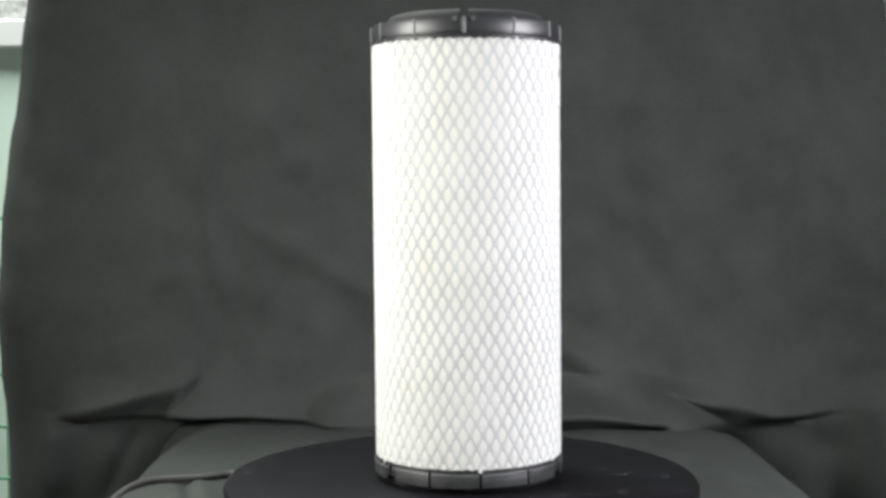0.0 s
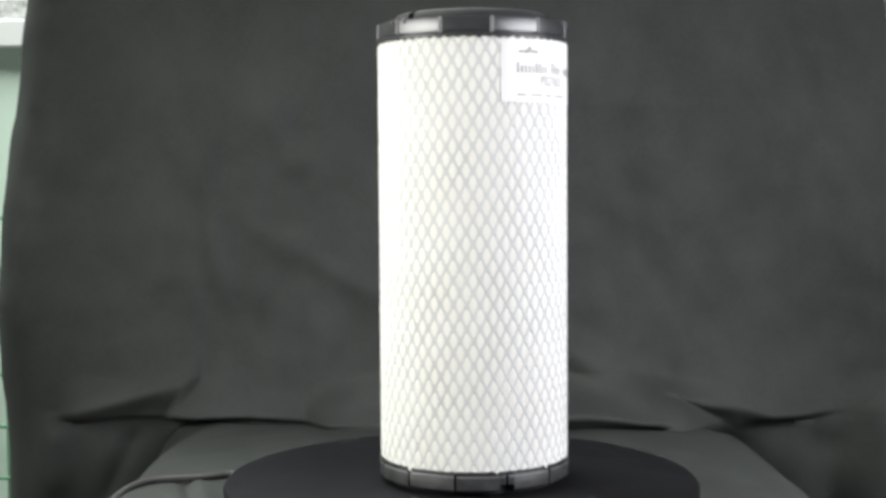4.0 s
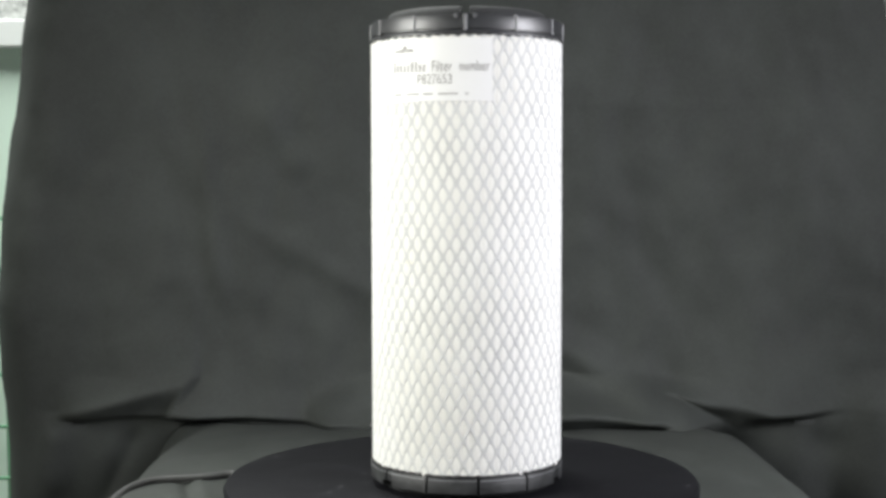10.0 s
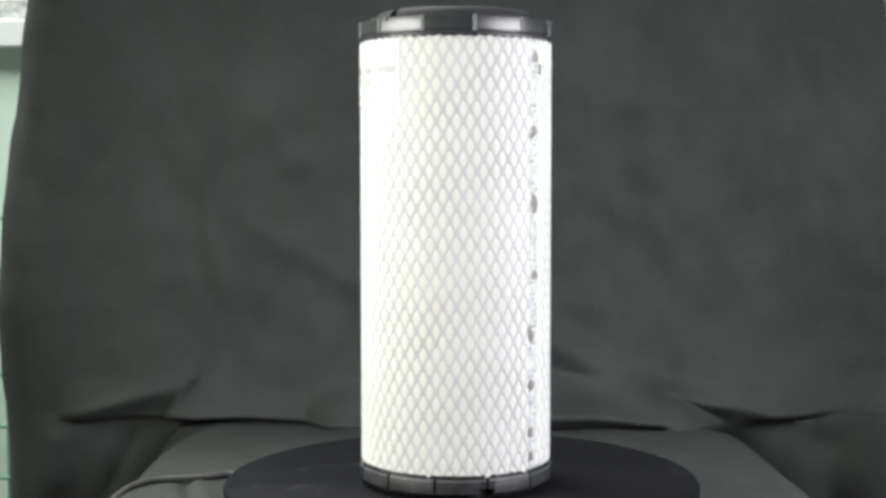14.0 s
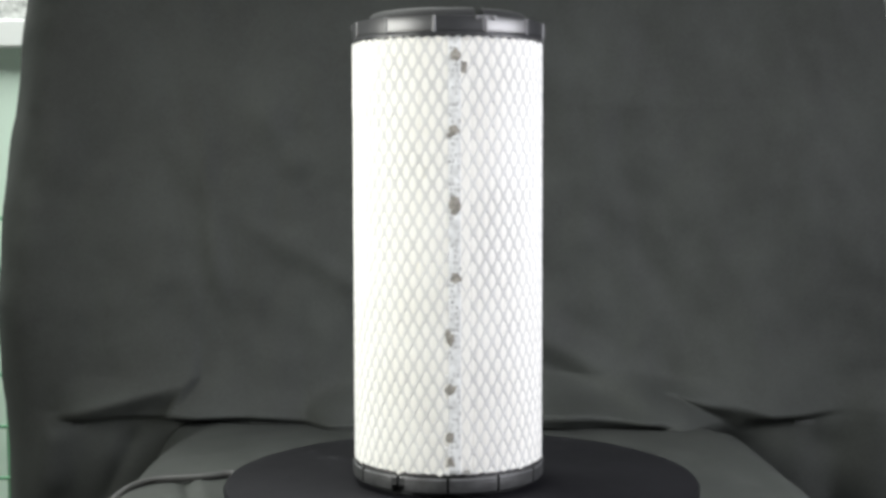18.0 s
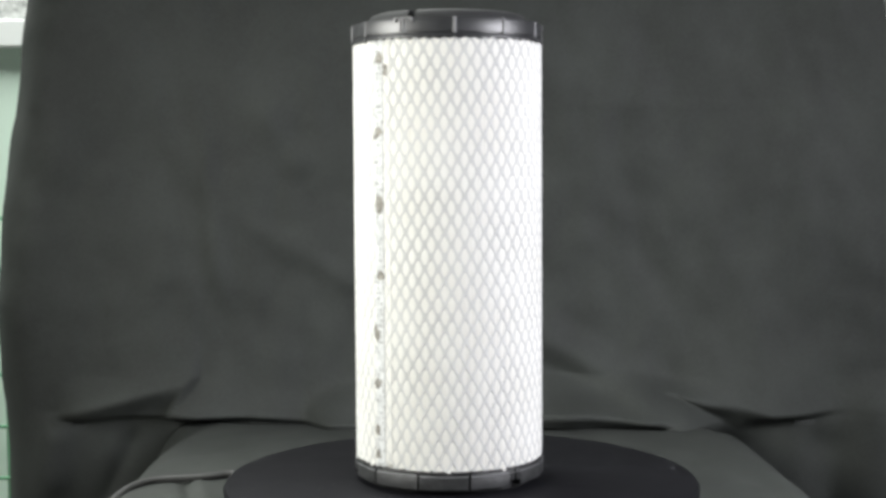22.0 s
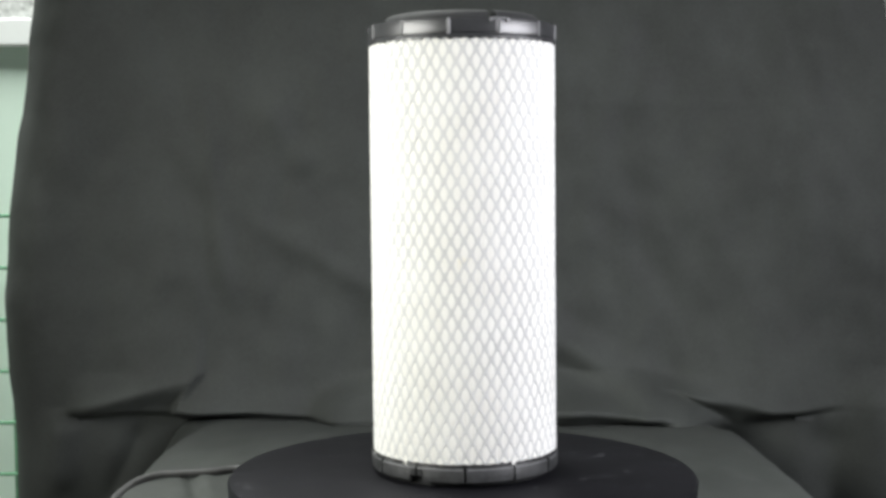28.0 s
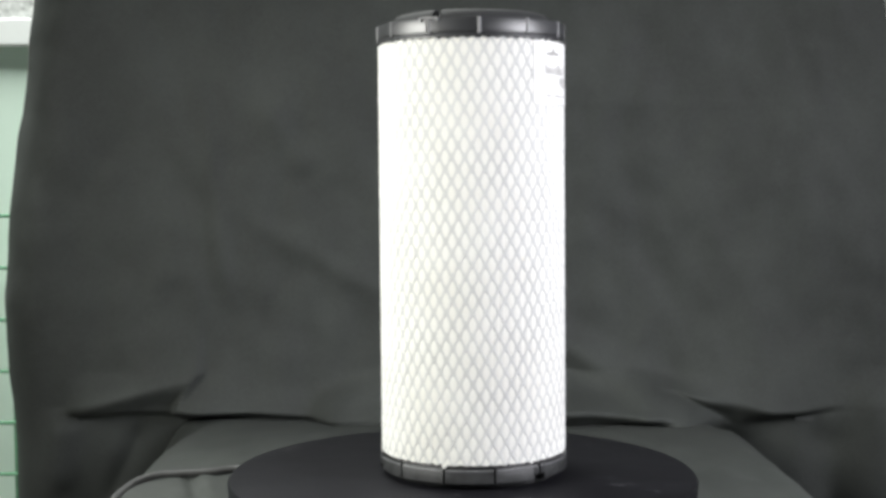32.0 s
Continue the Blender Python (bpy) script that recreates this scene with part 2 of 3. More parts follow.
def hanging(x, z):
    """How far the hanging cloth stands forward of its plane at x, z."""
    d = 0.0
    d += tuck(x - 0.8 * max(-0.01, min(0.05, z + 0.044)), z, (-0.455, -0.320, -0.312, -0.23, -0.12), (-0.0455, -0.0440, -0.0440, -0.0440, -0.0480), (0.006, 0.042, 0.011, 0.008, 0.006), 0.024, 0.045, 0.07, 0.14)
    d += tuck(x, z, (-0.44, -0.36, -0.28, -0.22), (-0.0455, -0.0440, -0.0440, -0.0455), (0.008, 0.009, 0.009, 0.008), 0.009, 0.015, 0.06, 0.06)
    d += tuck(x, z, (0.03, 0.15, 0.254), (-0.0465, -0.0465, -0.046), (0.020, 0.017, 0.008), 0.034, 0.026, 0.08, 0.05)
    d += tuck(x, z, (0.225, 0.25, 0.288, 0.325, 0.357, 0.3945, 0.452), (-0.014, -0.019, -0.0395, -0.060, -0.052, -0.048, -0.040), (0.004, 0.005, 0.014, 0.030, 0.014, 0.010, 0.010), 0.024, 0.06, 0.06, 0.10)
    d += ridge(x, z, 0.09, 0.060, 0.262, -0.045, 0.011, 0.019)
    d += ridge(x, z, 0.11, 0.015, 0.22, -0.040, -0.007, 0.014)
    d += ridge(x, z, 0.25, -0.030, 0.335, -0.060, 0.005, 0.012)
    d += ridge(x, z, -0.15, -0.038, -0.05, 0.0, 0.010, 0.014)
    # folds of the cloth that hangs beside the table
    d += ridge(x, z, -0.435, -0.048, -0.447, -0.125, 0.018, 0.020)
    d += ridge(x, z, -0.350, -0.060, -0.385, -0.135, -0.006, 0.011)
    d += ridge(x, z, 0.478, -0.015, 0.475, -0.16, 0.024, 0.034)
    d += ridge(x, z, 0.425, -0.065, 0.430, -0.16, -0.010, 0.024)
    # long soft creases higher up
    d += ridge(x, z, -0.27, 0.30, -0.25, 0.10, 0.006, 0.012)
    d += ridge(x, z, -0.223, 0.180, -0.07, 0.088, 0.0042, 0.014)
    d += ridge(x, z, 0.12, 0.303, 0.37, 0.301, 0.0009, 0.004)
    d += ridge(x, z, -0.16, 0.235, -0.20, 0.30, 0.006, 0.018)
    d += ridge(x, z, -0.17, 0.29, -0.20, 0.16, -0.004, 0.014)
    d += ridge(x, z, 0.17, 0.33, 0.15, 0.14, 0.002, 0.016)
    d += ridge(x, z, 0.26, 0.18, 0.40, 0.22, 0.0012, 0.016)
    n = noise.noise(Vector((x * 5, z * 3.2, 0.3))) * 0.013 + noise.noise(Vector((x * 13 + z * 5, z * 7, 4.1))) * 0.006
    n += noise.noise(Vector((x * 34, z * 22, 9.0))) * 0.0030 + noise.noise(Vector((x * 70 - z * 30, z * 55, 3.0))) * 0.0006
    d += n * (0.7 + 0.3 * smooth(-0.1, 0.1, z))
    # a soft cove where the cloth runs from the wall onto the table
    inside = smooth(LEFT_EDGE, LEFT_EDGE + 0.06, x) * (1 - smooth(RIGHT_EDGE - 0.06, RIGHT_EDGE + 0.01, x))
    if inside > 0 and z < TABLE_Z + 0.05:
        d += 0.055 * inside * (1 - max(0.0, z - TABLE_Z) / 0.05) ** (2.2 - 0.8 * smooth(0.03, 0.10, x)) * (1 - 0.8 * smooth(-0.12, -0.16, x))
    # at the right edge of the table it is drawn out into a broad slope
    low = (z + TUCK_Z - TABLE_Z) / 0.050
    if low < 1:
        d += 0.058 * math.exp(-((x - 0.257) / 0.034) ** 2) * (1 - max(0.0, low)) ** 1.6
    # both hems curl back
    hem = 1 - min(1.0, max(0.0, (x - turned_hem(z)) / 0.085))
    d -= curl(z) * hem ** 2.4
    d -= 0.03 * smooth(0.49, 0.56, x)
    # below the table's height the cloth beside the table is drawn back
    beside = max(smooth(LEFT_EDGE - 0.12, LEFT_EDGE - 0.005, x) * (1 - smooth(LEFT_EDGE, LEFT_EDGE + 0.02, x)),
                 (1 - smooth(RIGHT_EDGE + 0.005, RIGHT_EDGE + 0.14, x)) * smooth(RIGHT_EDGE - 0.02, RIGHT_EDGE, x))
    d -= (0.012 if x < 0 else 0.024) * beside * (1 - smooth(-0.09, -0.045, z))
    return d


EDGE_Y = (0.0, 0.08, 0.14, 0.265, 0.324, 0.37, 0.417, 0.45)
EDGE_LEFT = (-0.2846, -0.2846, -0.2815, -0.2839, -0.281, -0.272, -0.2536, -0.242)
EDGE_RIGHT = (0.3062, 0.3062, 0.3078, 0.3050, 0.3030, 0.300, 0.296, 0.292)


def draped(x, y):
    """The height of the cloth over the table: flat, rolling over both edges."""
    left, right = float(np.interp(y, EDGE_Y, EDGE_LEFT)), float(np.interp(y, EDGE_Y, EDGE_RIGHT))
    over, bend = (left - x + 0.014, 24) if x < 0 else (x - right + 0.017, 18)
    over, reach = max(0.0, over), 1.75 / bend
    return TABLE_Z - (bend * over * over if over < reach else bend * reach * reach + 3.5 * (over - reach))


def build_cloth():
    nx, nz, nlow, ny = 340, 250, 40, 130
    verts, faces = [], []
    for i in range(nx + 1):
        u = i / nx
        x0 = -0.49 + 1.05 * u
        base = draped(x0, CLOTH_Y - 0.03)
        top = -0.0400 if base < -0.0400 else base + 0.001
        for j in range(nz + nlow + 1):
            z = 0.95 - (0.95 - top) * (1 - (1 - j / nz) ** 1.7) if j <= nz else top + (base - top) * (j - nz) / nlow
            left, right = turned_hem(z - TUCK_Z), 0.560 - 0.085 * smooth(0.15, 0.45, z)
            x = left + (right - left) * u
            y = CLOTH_Y - hanging(x, z - TUCK_Z)
            verts.append((x, y, z))
        x, y_foot, z_foot = verts[-1]
        for j in range(1, ny + 1):
            v = j / ny
            y = y_foot + (-0.55 - y_foot) * v
            z = draped(x, y) + noise.noise(Vector((x * 9, y * 6, 2.0))) * 0.0024 + noise.noise(Vector((x * 30, y * 18, 7.0))) * 0.0019 + noise.noise(Vector((x * 75, y * 50, 1.0))) * 0.0004
            z -= ridge(x, y, -0.238, 0.147, -0.212, 0.05, 0.0035, 0.006) - ridge(x, y, -0.226, 0.147, -0.200, 0.05, 0.002, 0.008)
            if y < -0.40:
                z -= (-0.40 - y) * 2.5
            z += (z_foot - z) * (1 - smooth(0.0, 0.09, v))
            verts.append((x, y, z + 0.001 * min(1, 12 * v)))
    rows = nz + nlow + ny + 1
    for i in range(nx):
        for j in range(rows - 1):
            a = i * rows + j
            faces.append((a, a + 1, a + rows + 1, a + rows))
    me = mesh_from("backdrop_cloth", verts, faces)
    ob = hang("backdrop_cloth", me, CLOTH)
    solid = ob.modifiers.new("thickness", "SOLIDIFY")
    solid.thickness, solid.offset = 0.0012, 1
    return tagged(ob, "creased black fabric backdrop hanging behind and draped over the table", "backdrop cloth")


build_table()
build_cloth()

# ---- the turntable ----
AXIS, PLATTER_Z = (0.0103, 0.0), -0.0045


def scuffed(m):
    """Adds pale dust specks and short scuffs to a dark plastic."""
    nodes, links = m.node_tree.nodes, m.node_tree.links
    bsdf = nodes["Principled BSDF"]
    base = bsdf.inputs["Base Color"].links[0].from_socket
    coord = nodes.new("ShaderNodeTexCoord")
    stretch = nodes.new("ShaderNodeMapping")
    stretch.inputs["Scale"].default_value = (70, 160, 70)
    stretch.inputs["Rotation"].default_value = (0, 0, 0.6)
    speck, patch = nodes.new("ShaderNodeTexNoise"), nodes.new("ShaderNodeTexNoise")
    speck.inputs["Scale"].default_value, speck.inputs["Detail"].default_value = 1.0, 4
    patch.inputs["Scale"].default_value = 14
    links.new(coord.outputs["Object"], stretch.inputs["Vector"])
    links.new(stretch.outputs[0], speck.inputs["Vector"])
    links.new(coord.outputs["Object"], patch.inputs["Vector"])
    product = nodes.new("ShaderNodeMath")
    product.operation = "MULTIPLY"
    links.new(speck.outputs["Fac"], product.inputs[0])
    links.new(patch.outputs["Fac"], product.inputs[1])
    cut = nodes.new("ShaderNodeMapRange")
    cut.inputs["From Min"].default_value, cut.inputs["From Max"].default_value = 0.405, 0.47
    links.new(product.outputs[0], cut.inputs["Value"])
    mix = nodes.new("ShaderNodeMixRGB")
    links.new(cut.outputs[0], mix.inputs["Fac"])
    links.new(base, mix.inputs["Color1"])
    mix.inputs["Color2"].default_value = (0.05, 0.05, 0.055, 1)
    links.new(mix.outputs[0], bsdf.inputs["Base Color"])


scuffed(PLATTER)


def build_turntable():
    table = tagged(new("turntable"), "round black plastic turntable standing on the black cloth", "turntable")
    table.location = (*AXIS, TABLE_Z + 0.002)
    h = PLATTER_Z - TABLE_Z - 0.002
    base = [(0.0, 0.0), (0.150, 0.0), (0.154, 0.004), (0.154, h - 0.020), (0.0, h - 0.020)]
    sharpen(hang("base", mesh_from("base", *lathe(base, 96)), PLATTER, table))
    disc = [(0.0, h - 0.019), (0.1825, h - 0.019), (0.1850, h - 0.017), (0.1860, h - 0.003), (0.1848, h - 0.0006), (0.1830, h), (0.0, h)]
    platter = sharpen(hang("platter", mesh_from("platter", *lathe(disc, 160)), PLATTER, table, "scuffed flat black platter"))
    return platter


platter = build_turntable()


def build_cable():
    pts = []
    for x, y in ((-0.170, 0.165), (-0.196, 0.178), (-0.216, 0.165), (-0.238, 0.158), (-0.262, 0.150), (-0.277, 0.128), (-0.284, 0.098), (-0.283, 0.05), (-0.275, -0.05), (-0.27, -0.2), (-0.268, -0.42)):
        pts.append(Vector((x, 0.8616 * y, draped(x, 0.8616 * y) + 0.0050)))
    fine = []
    for i in range(len(pts) - 1):
        p0, p1, p2, p3 = pts[max(i - 1, 0)], pts[i], pts[i + 1], pts[min(i + 2, len(pts) - 1)]
        for k in range(8):
            t = k / 8
            fine.append(0.5 * (2 * p1 + (p2 - p0) * t + (2 * p0 - 5 * p1 + 4 * p2 - p3) * t * t + (3 * p1 - p0 - 3 * p2 + p3) * t ** 3))
    fine.append(pts[-1])
    ob = hang("power_cable", mesh_from("power_cable", *tube(fine, 0.0036, 12)), RUBBER)
    return tagged(ob, "dark grey rubber power cable lying on the cloth beside the turntable", "cable")


build_cable()

# ---- the air filter ----
R_NET = 0.0731
BODY_LOW, BODY_HIGH = 0.0134, 0.3350
CELLS, ROWS = 46, 37
PLEATS = 92
HOLE_W, HOLE_H, HOLE_P = 0.86, 0.81, 1.8
STRAND = 0.00122


def build_net(parent):
    """A net of raised strands that wind both ways round the paper and are fused into small knots where they cross."""
    rise, step, fine = (BODY_HIGH - BODY_LOW) / (ROWS - 1), 360.0 / CELLS, 8
    count = (ROWS - 1) * fine + 1
    verts, faces = [], []
    for way in (1, -1):
        for k in range(CELLS):
            first = len(verts)
            for i in range(count):
                v = i / fine
                knot = abs(math.cos(math.pi * v)) ** 2.5
                sway = 0.00022 * noise.noise(Vector((v * 0.45, k * 1.7, way * 9.0)))
                a = (k + 0.5 + way * v / 2) * step
                half = STRAND * (1 + 0.9 * knot)
                proud = 0.00046 - 0.00006 * knot + 0.00013 * noise.noise(Vector((v * 0.6, k * 2.3, way * 5.0)))
                for across, up in ((-1, 0.0), (-0.55, 0.78), (0, 1.0), (0.55, 0.78), (1, 0.0)):
                    verts.append(on_drum(R_NET - 0.00022 + (proud + 0.00022) * up, a + math.degrees((across * half + sway) / R_NET), BODY_LOW + v * rise))
            for i in range(count - 1):
                for j in range(4):
                    p = first + 5 * i + j
                    faces.append((p, p + 1, p + 6, p + 5) if way > 0 else (p, p + 5, p + 6, p + 1))
    hang("outer_net", mesh_from("outer_net", verts, faces), NET, parent, "white net of crossing slanted strands")


def build_media(parent):
    """The pleated paper, which swells a little through the openings of the net."""
    rise = (BODY_HIGH - BODY_LOW) / (ROWS - 1)
    n, m = PLEATS * 8, (ROWS - 1) * 9
    a = np.arange(n)[None, :] * CELLS / n
    v = np.arange(m + 1)[:, None] / 9.0
    best = np.full((m + 1, n), 9.0)
    for shift in (0, 1):
        row = 2 * np.round((v - shift) / 2) + shift
        col = (a - 0.5 * shift + 0.5) % 1.0 - 0.5
        e = (np.abs(col * 2 / HOLE_W) ** HOLE_P + np.abs((v - row) / HOLE_H) ** HOLE_P) ** (1 / HOLE_P)
        best = np.minimum(best, e)
    swell = 0.00060 + 0.00012 * np.sin(a * 1.7 + v * 0.9) * np.sin(a * 0.31 - v * 0.53)
    # each pleat is a narrow groove that opens and closes a little on its way up
    wander = 0.25 * np.sin(v * 0.21 + np.floor(a) * 1.3) * np.sin(a * 0.7)
    groove = np.maximum(0, np.cos((a * PLEATS / CELLS + wander) * TAU)) ** 6
    depth = 0.0007 * (0.45 + 0.45 * np.sin(a * 2.9 + v * 0.17) * np.sin(a * 0.63 + 1.1))
    r = R_NET - 0.00030 + np.where(best < 1, swell * (1 - best ** 2), 0) - groove * depth
    ang = a / CELLS * TAU + 0 * v
    z = BODY_LOW + v * rise + 0 * a
    z[-1] += 0.0003
    verts = np.stack([-r * np.sin(ang), -r * np.cos(ang), z], -1).reshape(-1, 3)
    i, j = np.meshgrid(np.arange(n), np.arange(m))
    i2 = (i + 1) % n
    faces = np.stack([j * n + i, j * n + i2, (j + 1) * n + i2, (j + 1) * n + i], -1).reshape(-1, 4)
    hang("pleated_media", mesh_from("pleated_media", verts.tolist(), faces.tolist()), MEDIA, parent, "white pleated paper")
    core = [(0.049, 0.004), (0.0505, 0.004), (0.0505, 0.345), (0.049, 0.345)]
    hang("inner_core", mesh_from("inner_core", *lathe(core, 72)), NET, parent, "grey perforated inner tube")


def faceted(verts, first, low, high, share):
    """Draws the band of a cap towards twelve flat panels between its ribs."""
    out = []
    for x, y, z in verts:
        r = math.hypot(x, y)
        if r > 0.0728 and low < z < high:
            off = (math.degrees(math.atan2(-x, -y)) - first) % 30 - 15
            f = 1 + share * (math.cos(radians(15)) / math.cos(radians(off)) - 1)
            x, y = x * f, y * f
        out.append((x, y, z))
    return out


RIB, SEGMENT = 1.5, -6.0          # where the ribs of the upper cap and the joints of the lower one begin, in degrees


def build_caps(parent):
    top = [(0.049, 0.3345), (0.0718, 0.3345), (0.0738, 0.3347), (0.0743, 0.3350), (0.0743, 0.3355), (0.0729, 0.3379), (0.0720, 0.3380), (0.0720, 0.3385), (0.0738, 0.3388),
           (0.0739, 0.3480), (0.0732, 0.3492), (0.0630, 0.3496), (0.0615, 0.3502), (0.049, 0.3502)]
    verts, faces = lathe(top, 240)
    cap = sharpen(hang("top_cap", mesh_from("top_cap", faceted(verts, RIB, 0.3386, 0.3494, 0.36), faces), CAP_PLASTIC, parent, "glossy black plastic end cap"))
    # the ribs' paler colour widens the thin highlight they catch
    rib_mesh = mesh_from("rib", *tube([(0, 0, -0.0062), (0, 0, -0.0057), (0, 0, 0.0053), (0, 0, 0.0058)], 0.0014, 14))
    for k in range(12):
        ob = hang("rib", rib_mesh, WORN_LIT, cap)
        a = RIB + 30 * k
        ob.matrix_basis = Matrix.Translation(on_drum(0.0733, a, 0.3434)) @ Matrix.Rotation(-radians(a), 4, "Z")
    # the raised neck on top, cut by three gaps
    neck = [(0.0500, 0.3498), (0.0622, 0.3494), (0.0616, 0.3514), (0.0602, 0.3545), (0.0584, 0.3561), (0.0556, 0.3569), (0.0518, 0.3569), (0.0500, 0.3558)]
    arc = mesh_from("neck_segment", *lathe(neck, 44, 3.2, 116.8))
    for k in range(3):
        ob = sharpen(hang("neck_segment", arc if k == 0 else arc.copy(), NECK, cap, "matte black raised neck"))
        ob.matrix_basis = Matrix.Rotation(-radians(RIB + 120 * k), 4, "Z")
        for off, wide, tall, r, z, mat in ((-5.2, 0.0026, 0.0030, 0.0735, 0.3479, WORN_LIT), (5.2, 0.0026, 0.0030, 0.0735, 0.3479, WORN_LIT), (0.0, 0.0146, 0.0015, 0.0731, 0.3490, CAP_PLASTIC), (-1.9, 0.0016, 0.0100, 0.0731, 0.3436, CAP_PLASTIC)):
            clip = part("notch_block", block((wide, 0.0026, tall), (0, 0, 0), 0.0004), mat, cap)
            a = RIB + 120 * k - off
            clip.matrix_basis = Matrix.Translation(on_drum(r, a, z)) @ Matrix.Rotation(-radians(a), 4, "Z")
    # bottom cap, with three gaps under its rim
    low = [(0.049, 0.0034), (0.0690, 0.0034), (0.0700, 0.0041), (0.0705, 0.0112), (0.0741, 0.0134), (0.0732, 0.0146), (0.049, 0.0146)]
    bottom = sharpen(hang("bottom_cap", mesh_from("bottom_cap", *lathe(low, 180)), CAP_DARK, parent, "black plastic end cap"))
    foot_ring = [(0.056, -0.0043), (0.0662, -0.0043), (0.0670, -0.0034), (0.0670, 0.0040), (0.056, 0.0040)]
    sharpen(hang("foot_ring", mesh_from("foot_ring", *lathe(foot_ring, 120)), NECK, bottom))

    def rim(foot):
        return [(0.066, foot), (0.0742, foot), (0.0749, foot + 0.0008), (0.0751, 0.0101), (0.0747, 0.0107), (0.0734, 0.0127), (0.0700, 0.0127), (0.066, 0.0112)]

    for k in range(12):
        a = SEGMENT + 30 * k
        lo, hi = a + 0.7, a + 29.3
        before, after = (k + 1) % 4 == 2, k % 4 == 2
        if after:
            sharpen(hang("rim_panel", mesh_from("rim_panel", *lathe(rim(0.0042), 4, lo, a + 4.3)), CAP_DARK, bottom))
            lo = a + 4.3
        if before:
            sharpen(hang("rim_panel", mesh_from("rim_panel", *lathe(rim(0.0042), 4, a + 25.7, hi)), CAP_DARK, bottom))
            hi = a + 25.7
        verts, faces = lathe(rim(0.0), 14, lo, hi)
        sharpen(hang("rim_panel", mesh_from("rim_panel", faceted(verts, SEGMENT, -0.001, 0.0115, 0.3), faces), CAP_DARK, bottom))
        # a paler strip paints the highlight along the ledge
        verts, faces = lathe([(0.0746, 0.0098), (0.0752, 0.0099), (0.0753, 0.0103), (0.0748, 0.0109), (0.0742, 0.0112)], 14, a + 1.2, a + 28.6)
        sharpen(hang("rim_edge", mesh_from("rim_edge", faceted(verts, SEGMENT, 0.0097, 0.0113, 0.3), faces), WORN_LIT, bottom, "grey edge of the rim, lightened as a painted highlight"))
    # wavy edges of the potting compound that holds the paper
    for name, z_in, z_out in (("upper_potting", 0.3352, 0.3341), ("lower_potting", 0.0124, 0.0144)):
        verts, faces, n = [], [], 240
        for i in range(n):
            a = 360 * i / n
            wave = 0.0007 * math.sin(radians(a) * 62) + 0.0009 * noise.noise(Vector((a * 0.15, z_in * 90, 0)))
            out = z_out + (wave if z_out > z_in else -wave)
            verts += [on_drum(0.0730, a, z_in), on_drum(0.0740, a, z_in), on_drum(0.0741, a, out), on_drum(0.0730, a, out)]
        for i in range(n):
            p, q = 4 * i, 4 * ((i + 1) % n)
            for j in range(4):
                j2 = (j + 1) % 4
                faces.append((p + j, p + j2, q + j2, q + j))
        hang(name, mesh_from(name, verts, faces), POTTING, parent, "wavy black potting edge")


def drum_patch(a0, a1, z0, z1, r, thick, na=40, nz=6):
    """A thin curved sheet on the drum."""
    verts, faces = [], []
    for side, rr in ((0, r - thick), (1, r)):
        for i in range(na + 1):
            for j in range(nz + 1):
                verts.append(on_drum(rr, a0 + (a1 - a0) * i / na, z0 + (z1 - z0) * j / nz))
    m, off = nz + 1, (na + 1) * (nz + 1)
    for i in range(na):
        for j in range(nz):
            a = i * m + j
            faces.append((a, a + 1, a + m + 1, a + m))
            faces.append((off + a, off + a + m, off + a + m + 1, off + a + 1))
    for i in range(na):
        for j in (0, nz):
            a = i * m + j
            faces.append((a, a + m, off + a + m, off + a))
    for j in range(nz):
        for i in (0, na):
            a = i * m + j
            faces.append((a, a + 1, off + a + 1, off + a))
    return verts, faces


def drum_text(words, a_left, a_right, z_low, z_high, r):
    """The words as a thin mesh bent round the drum, fitted between two angles and two heights of the capitals."""
    data = bpy.data.curves.new("writing", "FONT")
    data.body, data.resolution_u = words, 3
    ob = new("writing", data)
    deps = bpy.context.evaluated_depsgraph_get()
    deps.update()
    got = ob.evaluated_get(deps).to_mesh()
    co = [v.co.copy() for v in got.vertices]
    faces = [tuple(p.vertices) for p in got.polygons]
    ob.evaluated_get(deps).to_mesh_clear()
    bpy.data.objects.remove(ob)
    x0, x1 = min(c.x for c in co), max(c.x for c in co)
    y0, y1 = 0.0, max(c.y for c in co)
    verts = [on_drum(r, a_left + (a_right - a_left) * (c.x - x0) / (x1 - x0), z_low + (z_high - z_low) * (c.y - y0) / (y1 - y0)) for c in co]
    return mesh_from("writing", verts, faces, False)


